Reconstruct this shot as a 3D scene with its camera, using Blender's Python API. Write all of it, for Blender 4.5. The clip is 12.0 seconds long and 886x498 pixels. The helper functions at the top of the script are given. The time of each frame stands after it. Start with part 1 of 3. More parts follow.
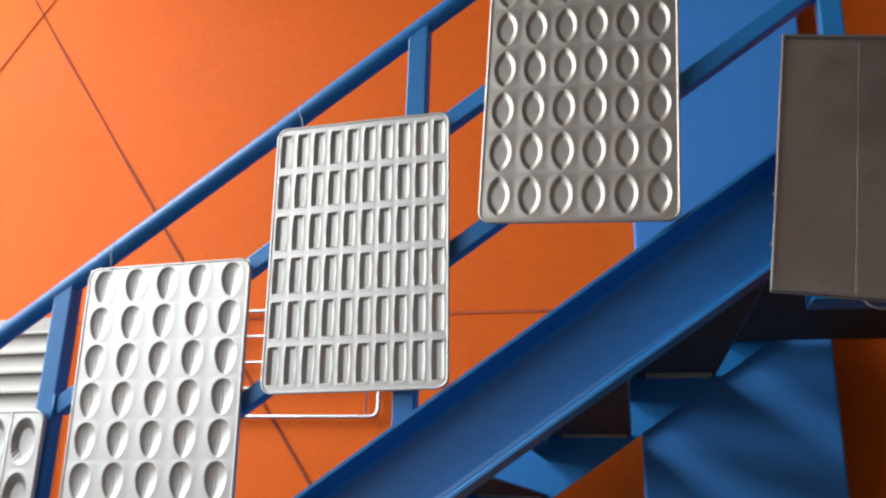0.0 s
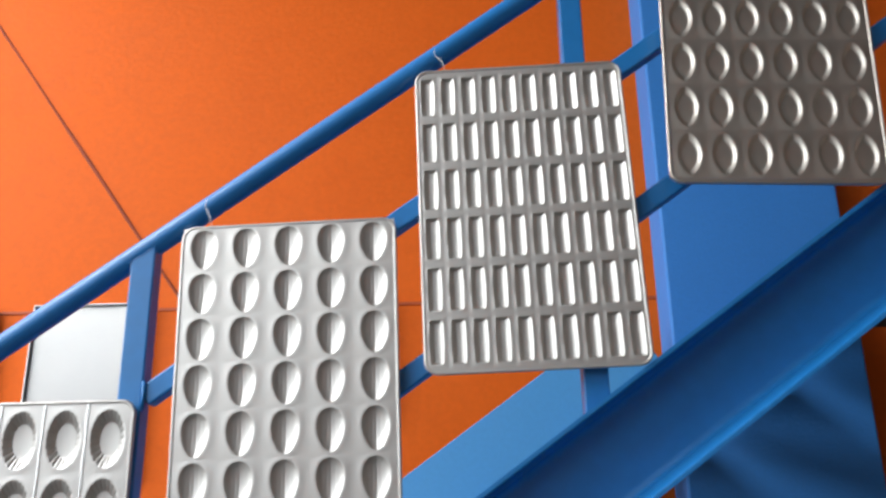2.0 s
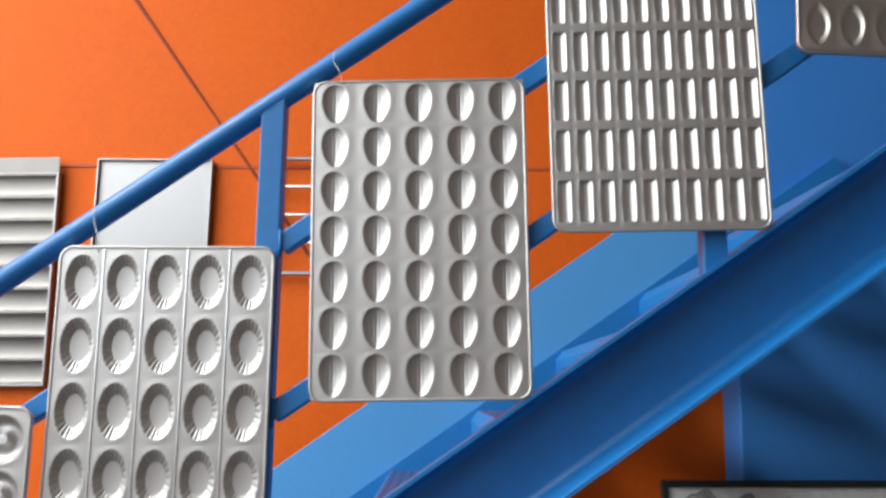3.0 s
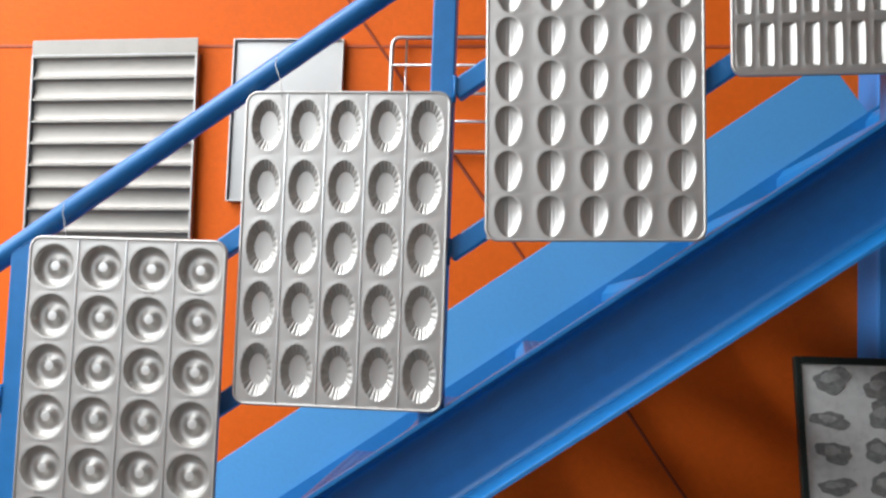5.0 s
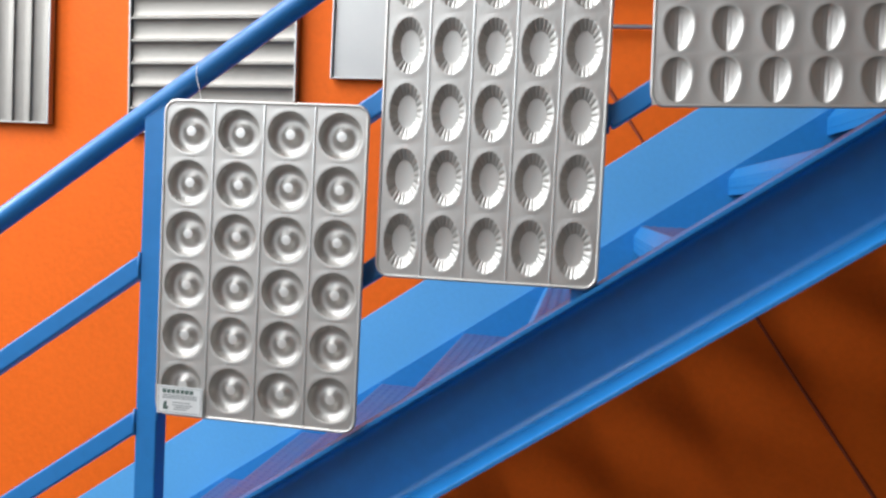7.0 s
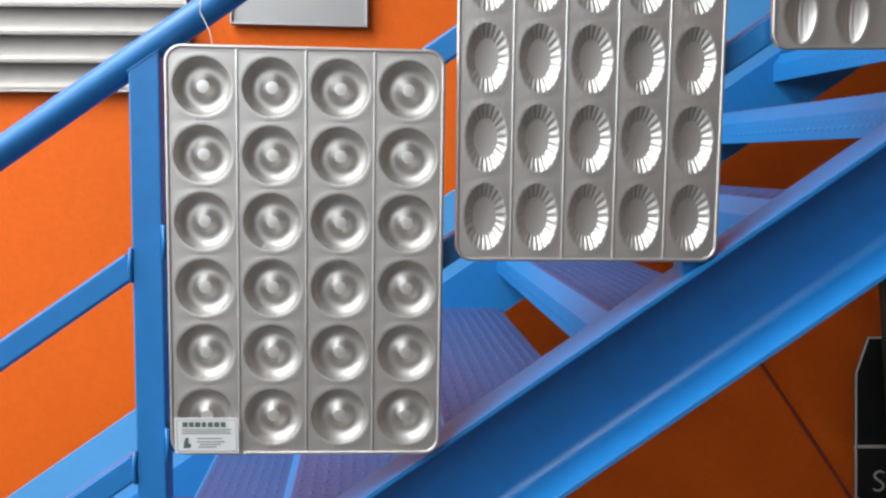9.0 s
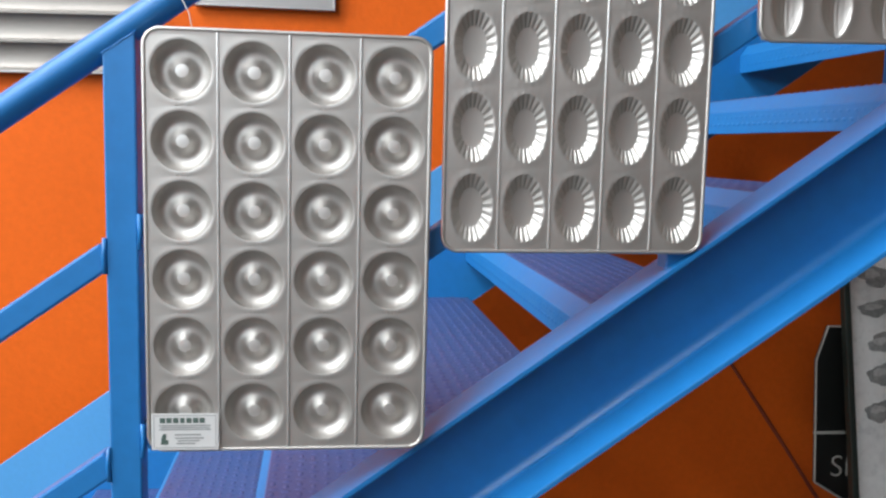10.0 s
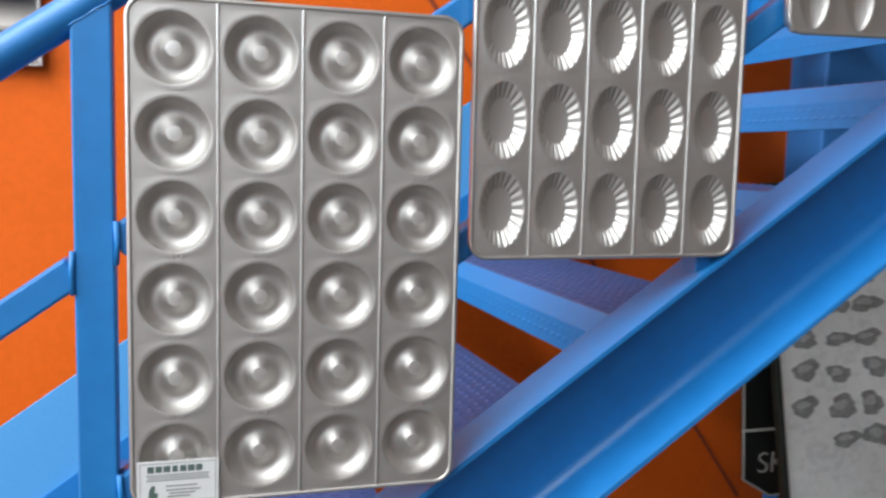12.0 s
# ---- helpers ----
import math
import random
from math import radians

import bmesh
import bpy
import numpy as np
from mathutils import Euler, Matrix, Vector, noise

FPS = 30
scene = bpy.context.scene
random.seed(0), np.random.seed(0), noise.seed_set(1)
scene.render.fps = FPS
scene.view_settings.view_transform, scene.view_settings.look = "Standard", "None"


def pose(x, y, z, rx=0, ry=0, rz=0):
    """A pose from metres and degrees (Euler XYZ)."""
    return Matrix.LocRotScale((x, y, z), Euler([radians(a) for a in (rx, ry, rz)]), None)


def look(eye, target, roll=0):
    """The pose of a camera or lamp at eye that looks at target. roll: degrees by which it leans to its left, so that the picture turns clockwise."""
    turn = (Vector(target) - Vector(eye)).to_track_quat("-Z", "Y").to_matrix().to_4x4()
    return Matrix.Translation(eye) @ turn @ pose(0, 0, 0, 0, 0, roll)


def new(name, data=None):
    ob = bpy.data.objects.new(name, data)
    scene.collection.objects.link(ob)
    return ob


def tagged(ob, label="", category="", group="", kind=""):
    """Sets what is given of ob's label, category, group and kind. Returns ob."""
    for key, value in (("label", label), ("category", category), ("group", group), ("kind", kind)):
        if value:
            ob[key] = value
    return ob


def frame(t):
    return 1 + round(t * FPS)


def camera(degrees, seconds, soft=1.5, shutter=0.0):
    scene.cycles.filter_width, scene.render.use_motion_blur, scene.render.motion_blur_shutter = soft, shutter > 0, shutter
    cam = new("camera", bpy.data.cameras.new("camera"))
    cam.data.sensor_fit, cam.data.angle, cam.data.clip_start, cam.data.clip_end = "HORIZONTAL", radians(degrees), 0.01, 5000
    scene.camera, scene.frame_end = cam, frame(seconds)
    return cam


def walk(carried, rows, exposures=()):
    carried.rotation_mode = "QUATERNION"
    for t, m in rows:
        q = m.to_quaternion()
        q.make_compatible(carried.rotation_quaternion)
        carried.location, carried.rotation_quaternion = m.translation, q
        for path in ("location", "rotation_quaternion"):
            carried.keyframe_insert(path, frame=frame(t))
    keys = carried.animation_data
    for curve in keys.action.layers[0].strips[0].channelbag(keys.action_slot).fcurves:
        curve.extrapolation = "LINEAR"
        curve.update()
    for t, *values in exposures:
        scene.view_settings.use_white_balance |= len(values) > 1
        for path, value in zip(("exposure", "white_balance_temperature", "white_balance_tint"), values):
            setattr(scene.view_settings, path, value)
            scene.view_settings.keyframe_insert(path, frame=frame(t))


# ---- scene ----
cam = camera(54.9, 12.0, soft=2.4, shutter=0.35)
PATH = [
    (0, (2.106, -1.605, 1.688), (1.634, 0.244, 2.288), 1.7),
    (0.5, (1.862, -1.567, 1.709), (1.659, 0.305, 2.381), 1.5),
    (1, (1.656, -1.585, 1.734), (1.67, 0.29, 2.431), -0.2),
    (1.5, (1.531, -1.544, 1.712), (1.515, 0.348, 2.361), -0.2),
    (2, (1.405, -1.464, 1.662), (1.334, 0.436, 2.288), -0.9),
    (2.5, (1.286, -1.466, 1.633), (1.182, 0.469, 2.128), 2.1),
    (3, (1.154, -1.518, 1.625), (1.103, 0.453, 1.96), 0.8),
    (3.5, (1.097, -1.544, 1.572), (1.005, 0.437, 1.832), 0.7),
    (5.5, (0.958, -1.556, 1.472), (0.682, 0.424, 1.53), 2.9),
    (6, (0.933, -1.562, 1.458), (0.619, 0.412, 1.415), 3.4),
    (6.5, (0.9, -1.556, 1.45), (0.551, 0.411, 1.342), 3.0),
    (7, (0.822, -1.481, 1.433), (0.446, 0.48, 1.316), 3.0),
    (9, (0.32, -1.247, 1.435), (0.436, 0.739, 1.229), 0.9),
    (9.5, (0.301, -1.233, 1.434), (0.484, 0.748, 1.222), 1.5),
    (10, (0.272, -1.22, 1.44), (0.5, 0.753, 1.203), 1.5),
    (10.5, (0.258, -1.183, 1.433), (0.475, 0.793, 1.211), 2.1),
    (11, (0.232, -1.091, 1.434), (0.482, 0.883, 1.234), 1.8),
    (11.5, (0.18, -1.009, 1.432), (0.475, 0.946, 1.128), 2.6),
    (12, (0.066, -1.036, 1.418), (0.629, 0.871, 1.207), 1.5),
]
walk(cam, [(t, look(eye, target, roll)) for t, eye, target, roll in PATH],
     [(0, 0.02), (0.5, 0.12), (1, 0.22), (1.5, 0.14), (2.5, -0.06), (3.5, -0.02), (6, 0.0), (7, 0.0), (9, 0.0), (12, 0.06)])

# ---- world, daylight through the high shop-front opening ----
world = bpy.data.worlds.new("sky")
scene.world = world
world.use_nodes = True
wn = world.node_tree.nodes
sky = wn.new("ShaderNodeTexSky")
sky.sky_type = "NISHITA"
sky.sun_disc = False
sky.sun_elevation = radians(48)
sky.sun_rotation = radians(200)
wn["Background"].inputs["Strength"].default_value = 0.12
world.node_tree.links.new(sky.outputs[0], wn["Background"].inputs["Color"])


def area_lamp(name, m, sx, sy, power, colour):
    data = bpy.data.lights.new(name, "AREA")
    data.shape, data.size, data.size_y, data.energy, data.color = "RECTANGLE", sx, sy, power, colour
    ob = new(name, data)
    ob.matrix_world = m
    return ob


area_lamp("side_opening_daylight", look((-6.05, -1.2, 3.45), (0, -1.2, 2.7)), 4.2, 1.9, 360, (0.90, 0.97, 1.0))
area_lamp("window_daylight", look((-3.1, -5.45, 3.9), (-3.1, 0, 2.9)), 5.0, 2.5, 95, (0.88, 0.96, 1.0))
area_lamp("skylight_daylight", look((-2.9, -2.0, 5.38), (-2.9, -2.0, 0)), 3.2, 4.4, 540, (0.92, 0.97, 1.0))

# ---- materials ----


def material(name, base, rough=0.5, metal=0.0, vary=0.12, scale=3.0, fine=60.0, bump=0.05, stain=None, stain_amount=0.0, specular=0.5,
             rough_vary=0.1, coat=0.0, stretch=None, per_object=0.0):
    m = bpy.data.materials.new(name)
    m.use_nodes = True
    n, l = m.node_tree.nodes, m.node_tree.links
    b = n["Principled BSDF"]
    tc = n.new("ShaderNodeTexCoord")
    mp = n.new("ShaderNodeMapping")
    if stretch:
        mp.inputs["Scale"].default_value = stretch
    l.new(tc.outputs["Object"], mp.inputs["Vector"])
    big = n.new("ShaderNodeTexNoise")
    big.inputs["Scale"].default_value, big.inputs["Detail"].default_value = scale, 5
    small = n.new("ShaderNodeTexNoise")
    small.inputs["Scale"].default_value, small.inputs["Detail"].default_value = fine, 4
    l.new(tc.outputs["Object"], big.inputs["Vector"])
    l.new(mp.outputs["Vector"], small.inputs["Vector"])
    mix = n.new("ShaderNodeMath")
    mix.operation = "ADD"
    l.new(big.outputs["Fac"], mix.inputs[0])
    l.new(small.outputs["Fac"], mix.inputs[1])
    ramp = n.new("ShaderNodeMapRange")
    ramp.inputs["From Min"].default_value, ramp.inputs["From Max"].default_value = 0.6, 1.4
    ramp.inputs["To Min"].default_value, ramp.inputs["To Max"].default_value = 1 - vary, 1 + vary
    l.new(mix.outputs[0], ramp.inputs["Value"])
    last = ramp.outputs["Result"]
    if per_object:
        info = n.new("ShaderNodeObjectInfo")
        pr = n.new("ShaderNodeMapRange")
        pr.inputs["To Min"].default_value, pr.inputs["To Max"].default_value = 1 - per_object, 1 + per_object
        l.new(info.outputs["Random"], pr.inputs["Value"])
        mu = n.new("ShaderNodeMath")
        mu.operation = "MULTIPLY"
        l.new(last, mu.inputs[0])
        l.new(pr.outputs["Result"], mu.inputs[1])
        last = mu.outputs[0]
    tint = n.new("ShaderNodeVectorMath")
    tint.operation = "SCALE"
    tint.inputs[0].default_value = base
    l.new(last, tint.inputs["Scale"])
    colour = tint.outputs["Vector"]
    if stain:
        sm = n.new("ShaderNodeTexNoise")
        sm.inputs["Scale"].default_value, sm.inputs["Detail"].default_value, sm.inputs["Roughness"].default_value = scale * 2.3, 8, 0.7
        l.new(tc.outputs["Object"], sm.inputs["Vector"])
        sr = n.new("ShaderNodeMapRange")
        sr.inputs["From Min"].default_value, sr.inputs["From Max"].default_value = 0.52, 0.78
        sr.inputs["To Max"].default_value = stain_amount
        l.new(sm.outputs["Fac"], sr.inputs["Value"])
        mc = n.new("ShaderNodeMix")
        mc.data_type = "RGBA"
        l.new(sr.outputs["Result"], mc.inputs["Factor"])
        l.new(colour, mc.inputs["A"])
        mc.inputs["B"].default_value = (*stain, 1)
        colour = mc.outputs["Result"]
    l.new(colour, b.inputs["Base Color"])
    rr = n.new("ShaderNodeMapRange")
    rr.inputs["From Min"].default_value, rr.inputs["From Max"].default_value = 0.6, 1.4
    rr.inputs["To Min"].default_value, rr.inputs["To Max"].default_value = max(rough - rough_vary, 0.02), min(rough + rough_vary, 1)
    l.new(mix.outputs[0], rr.inputs["Value"])
    l.new(rr.outputs["Result"], b.inputs["Roughness"])
    b.inputs["Specular IOR Level"].default_value = specular
    b.inputs["Metallic"].default_value = metal
    b.inputs["Coat Weight"].default_value = coat
    b.inputs["Coat Roughness"].default_value = 0.35
    bp = n.new("ShaderNodeBump")
    bp.inputs["Strength"].default_value, bp.inputs["Distance"].default_value = bump, 0.004
    l.new(small.outputs["Fac"], bp.inputs["Height"])
    l.new(bp.outputs["Normal"], b.inputs["Normal"])
    return m


M = {
    "orange": material("orange_wall_paint", (0.77, 0.128, 0.010), 0.6, vary=0.08, scale=1.3, fine=55, bump=0.45,
                       stain=(0.60, 0.085, 0.006), stain_amount=0.30, specular=0.15),
    "blue_wall": material("blue_wall_paint", (0.042, 0.235, 0.66), 0.5, vary=0.07, scale=2, fine=90, bump=0.3),
    "blue": material("blue_enamel", (0.011, 0.184, 0.50), 0.42, vary=0.10, scale=2.2, fine=45, bump=0.10,
                     stain=(0.02, 0.08, 0.24), stain_amount=0.14, rough_vary=0.09, coat=0.2),
    "tread": material("blue_tread_paint", (0.060, 0.100, 0.27), 0.40, vary=0.16, scale=5, fine=50, bump=0.1,
                      stain=(0.13, 0.115, 0.17), stain_amount=0.55, rough_vary=0.1),
    "bandblue": material("light_blue_band_paint", (0.09, 0.35, 0.68), 0.45, vary=0.06, scale=2, fine=70, bump=0.2),
    "alu": material("aluminised_steel", (0.61, 0.585, 0.555), 0.52, 1.0, vary=0.08, scale=6, fine=35, bump=0.05,
                    rough_vary=0.07, stretch=(40, 1, 1.5), per_object=0.02),
    "knob_steel": material("brighter_knob_steel", (0.86, 0.84, 0.81), 0.5, 1.0, vary=0.06, scale=9, fine=50, bump=0.03),
    "alu_dark": material("seasoned_tray_steel", (0.55, 0.505, 0.455), 0.47, 1.0, vary=0.12, scale=6, fine=40, bump=0.06,
                         rough_vary=0.08, stretch=(30, 1, 1.5), per_object=0.03),
    "alu_light": material("bright_aluminium", (0.40, 0.388, 0.378), 0.46, 1.0, vary=0.07, scale=6, fine=35, bump=0.04,
                          rough_vary=0.06, stretch=(1.5, 1, 40)),
    # near-black colour for the sheets under the treads and the landing
    "near_black": material("near_black_sheet", (0.030, 0.027, 0.022), 0.7, vary=0.3, scale=7, fine=50, bump=0.1,
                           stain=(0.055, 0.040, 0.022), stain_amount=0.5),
    "seam_metal": material("polished_seam_edge", (0.90, 0.90, 0.89), 0.36, 1.0, vary=0.06, scale=8, fine=40, bump=0.03),
    "pan": material("dull_pan_steel", (0.27, 0.25, 0.23), 0.52, 1.0, vary=0.12, scale=5, fine=35, bump=0.05,
                    rough_vary=0.07, stretch=(1.5, 1, 30), stain=(0.20, 0.18, 0.16), stain_amount=0.4),
    "sheet": material("dull_steel_sheet", (0.62, 0.57, 0.50), 0.36, 1.0, vary=0.15, scale=4, fine=30, bump=0.04,
                      rough_vary=0.1, stretch=(30, 1, 1), stain=(0.18, 0.15, 0.12), stain_amount=0.4),
    "chrome": material("chrome_wire", (0.58, 0.57, 0.56), 0.34, 1.0, vary=0.05, scale=10, fine=60, bump=0.02),
    "seam": material("dark_seam", (0.27, 0.045, 0.014), 0.8, vary=0.3, scale=14, fine=90, bump=0.2),
    "joint": material("painted_joint", (0.48, 0.075, 0.014), 0.6, vary=0.2, scale=9, fine=90, bump=0.2),
    # primer tan that also paints the light on the treads' far undersides
    "lit_tan": material("lit_tan_primer", (0.42, 0.37, 0.27), 0.6, vary=0.2, scale=20, fine=90, bump=0.1),
    "string": material("white_string", (0.75, 0.74, 0.70), 0.8, vary=0.08, scale=40, fine=200, bump=0.1),
    "card": material("white_card", (0.80, 0.80, 0.79), 0.5, vary=0.04, scale=12, fine=80, bump=0.02),
    "ink_green": material("green_ink", (0.10, 0.15, 0.13), 0.6, vary=0.1, scale=40, fine=200, bump=0.0),
    "ink_grey": material("grey_ink", (0.30, 0.31, 0.31), 0.6, vary=0.1, scale=40, fine=200, bump=0.0),
    "frame_dark": material("dark_green_frame", (0.012, 0.022, 0.018), 0.4, vary=0.2, scale=8, fine=60, bump=0.08),
    "poster": material("grey_poster", (0.84, 0.84, 0.82), 0.3, vary=0.08, scale=5, fine=40, bump=0.02,
                       stain=(0.5, 0.5, 0.49), stain_amount=0.4),
    "mould": material("cast_mould_grey", (0.29, 0.29, 0.28), 0.45, vary=0.4, scale=26, fine=90, bump=0.4),
    "mould_light": material("cast_mould_highlight", (0.46, 0.46, 0.45), 0.45, vary=0.3, scale=30, fine=90, bump=0.3),
    "black": material("black_board", (0.010, 0.012, 0.011), 0.45, vary=0.3, scale=6, fine=60, bump=0.05),
    "white_line": material("white_line_paint", (0.46, 0.45, 0.41), 0.6, vary=0.12, scale=15, fine=80, bump=0.05),
    "concrete": material("grey_concrete", (0.075, 0.072, 0.070), 0.6, vary=0.15, scale=1.2, fine=40, bump=0.2,
                         stain=(0.04, 0.04, 0.04), stain_amount=0.5),
    "plaster": material("dull_plaster", (0.29, 0.29, 0.285), 0.8, vary=0.1, scale=1.5, fine=50, bump=0.2),
    "grey_wall": material("dark_grey_wall_paint", (0.20, 0.20, 0.20), 0.8, vary=0.1, scale=1.5, fine=50, bump=0.2),
    "cream_wall": material("cream_wall_paint", (0.42, 0.37, 0.31), 0.8, vary=0.1, scale=1.5, fine=50, bump=0.2),
    "roof": material("grey_roof_sheet", (0.22, 0.22, 0.22), 0.6, vary=0.1, scale=1.5, fine=30, bump=0.1),
}

# ---- mesh helpers ----


def mesh_of(name, bm, mat, smooth=False):
    me = bpy.data.meshes.new(name)
    bmesh.ops.recalc_face_normals(bm, faces=bm.faces)
    bm.to_mesh(me)
    bm.free()
    me.materials.append(M[mat])
    if smooth:
        for p in me.polygons:
            p.use_smooth = True
    return me


def part(name, bm, mat, parent, label="", smooth=False):
    ob = new(name, bm if isinstance(bm, bpy.types.Mesh) else mesh_of(name, bm, mat, smooth))
    ob.parent = parent
    if label:
        tagged(ob, label)
    return ob


def thing(name, m, label, category, group="", kind=""):
    ob = new(name)
    ob.empty_display_size = 0.1
    ob.matrix_basis = m
    return tagged(ob, label, category, group, kind)


def box(bm, a, b, bevel=0.0):
    """A box between two corners, with bevelled edges."""
    r = bmesh.ops.create_cube(bm, size=1.0)
    for v in r["verts"]:
        v.co = Vector([(a[i] + b[i]) / 2 + v.co[i] * (b[i] - a[i]) for i in range(3)])
    if bevel:
        es = list({e for v in r["verts"] for e in v.link_edges})
        bmesh.ops.bevel(bm, geom=es, offset=bevel, segments=2, affect="EDGES", profile=0.5)
    return bm


def one_box(a, b, bevel=0.0):
    return box(bmesh.new(), a, b, bevel)


def structure(name, bm, mat, label, category, smooth=False):
    return tagged(new(name, mesh_of(name, bm, mat, smooth)), label, category, kind="structure")


def tube(path, radius, sides=10, closed=False):
    """A round bar along a path of points."""
    bm = bmesh.new()
    pts = [Vector(p) for p in path]
    n = len(pts)
    rings = []
    for i, p in enumerate(pts):
        a = pts[i - 1] if (i > 0 or closed) else p
        b = pts[(i + 1) % n] if (i < n - 1 or closed) else p
        t = (b - a).normalized()
        side = t.cross(Vector((0, 1, 0)))
        if side.length < 0.05:
            side = t.cross(Vector((0, 0, 1)))
        side.normalize()
        up = side.cross(t).normalized()
        rings.append([bm.verts.new(p + radius * (math.cos(k * math.tau / sides) * side + math.sin(k * math.tau / sides) * up))
                      for k in range(sides)])
    for i in range(n if closed else n - 1):
        r, s = rings[i], rings[(i + 1) % n]
        for k in range(sides):
            bm.faces.new((r[k], r[(k + 1) % sides], s[(k + 1) % sides], s[k]))
    if not closed:
        bm.faces.new(rings[0])
        bm.faces.new(rings[-1])
    return bm


def rounded_rect(w, h, r, steps=6, y=0.0, z0=0.0):
    """Points round an upright rectangle with round corners, its bottom at z0."""
    pts = []
    for cx, cz, a0 in ((w / 2 - r, z0 + h - r, 0), (-w / 2 + r, z0 + h - r, 90), (-w / 2 + r, z0 + r, 180), (w / 2 - r, z0 + r, 270)):
        for i in range(steps + 1):
            a = radians(a0 + 90 * i / steps)
            pts.append((cx + r * math.cos(a), y, cz + r * math.sin(a)))
    return pts


def prism(points, y0, y1):
    """A flat upright outline (x, z) given a thickness."""
    bm = bmesh.new()
    a = [bm.verts.new((x, y0, z)) for x, z in points]
    b = [bm.verts.new((x, y1, z)) for x, z in points]
    bm.faces.new(a)
    bm.faces.new(b[::-1])
    for i in range(len(a)):
        j = (i + 1) % len(a)
        bm.faces.new((a[i], a[j], b[j], b[i]))
    return bm


# ---- the room ----
WALL = 1.5
structure("floor", one_box((-6.3, -5.8, -0.12), (7, 1.7, 0)), "concrete", "worn grey concrete floor of the hall", "floor")
wall_back = structure("wall_back", one_box((-6.1, WALL, 0), (7, 1.7, 5.4)), "orange", "orange painted rendered wall behind the stairs", "wall")
side = bmesh.new()
box(side, (-6.3, -5.8, 0), (-6.1, -3.4, 5.4))
box(side, (-6.3, -3.4, 0), (-6.1, 1.0, 2.4))
box(side, (-6.3, -3.4, 4.5), (-6.1, 1.0, 5.4))
box(side, (-6.3, 1.0, 0), (-6.1, 1.7, 5.4))
structure("wall_left", side, "grey_wall", "plastered side wall with a wide high opening", "wall")
structure("wall_right", one_box((7, -5.8, 0), (7.2, 1.7, 5.4)), "cream_wall", "plain cream painted far side wall", "wall")
front = bmesh.new()
box(front, (-6.1, -5.8, 0), (-5.7, -5.5, 5.4))
box(front, (-5.7, -5.8, 0), (-0.55, -5.5, 2.6))
box(front, (-5.7, -5.8, 5.2), (-0.55, -5.5, 5.4))
box(front, (-0.55, -5.8, 0), (7, -5.5, 5.4))
structure("wall_front", front, "plaster", "plastered front wall with a high window opening", "wall")
structure("ceiling", one_box((-6.3, -5.8, 5.4), (7.2, 1.7, 5.55)), "roof", "grey sheet roof over the hall", "ceiling")
structure("ground", one_box((-90, -90, -0.2), (60, 60, -0.14)), "concrete", "grey paved yard outside the window", "ground")
structure("column", one_box((2.052, 1.325, 0), (2.664, WALL + 0.01, 5.4), 0.008), "blue_wall", "blue painted square wall column", "column")

# level joint and long diagonal crack in the render
structure("wall_joint", one_box((-6.1, WALL - 0.004, 2.430), (2.052, WALL + 0.002, 2.442), 0.002), "joint",
          "painted-over horizontal joint in the orange wall", "joint")


def crack(name, a, b, width, label):
    bm = bmesh.new()
    rows = []
    n = 60
    d = (Vector((b[0], 0, b[1])) - Vector((a[0], 0, a[1]))).normalized()
    s = Vector((-d.z, 0, d.x))
    for i in range(n + 1):
        f = i / n
        c = Vector((a[0] + (b[0] - a[0]) * f, WALL - 0.003, a[1] + (b[1] - a[1]) * f))
        c += s * (0.004 * noise.noise((f * 9, 3.1, a[0])))
        w = width * (0.8 + 0.5 * noise.noise((f * 23, 7.7, a[1])))
        rows.append([bm.verts.new(c + s * w), bm.verts.new(c + Vector((0, -0.003, 0))), bm.verts.new(c - s * w)])
    for p, q in zip(rows, rows[1:]):
        bm.faces.new((p[0], p[1], q[1], q[0]))
        bm.faces.new((p[1], p[2], q[2], q[1]))
    structure(name, bm, "seam", label, "crack")


crack("wall_crack", (-0.95, 4.26), (1.94, 0.24), 0.0068, "dark straight diagonal crack in the orange wall")
crack("wall_crack", (-0.65, 4.19), (-1.6, 2.785), 0.005, "thin dark branch crack in the orange wall")

# ---- the stairs ----
SLOPE = math.atan(0.708)
DEG = math.degrees(SLOPE)


def line_z(at08, x):
    return at08 + 0.708 * (x - 0.8)


stairs = thing("staircase", pose(0, 0, 0), "blue enamelled steel staircase with open treads and tube railing", "staircase")


def inclined(name, x0, x1, at08, y, bm_maker, mat, label="", smooth=False):
    """A member that runs up with the flight from x0 to x1; made along its own x axis from 0 to its length."""
    ob = part(name, bm_maker((x1 - x0) / math.cos(SLOPE)), mat, stairs, label, smooth)
    ob.matrix_basis = pose(x0, y, line_z(at08, x0), 0, -DEG, 0)
    return ob


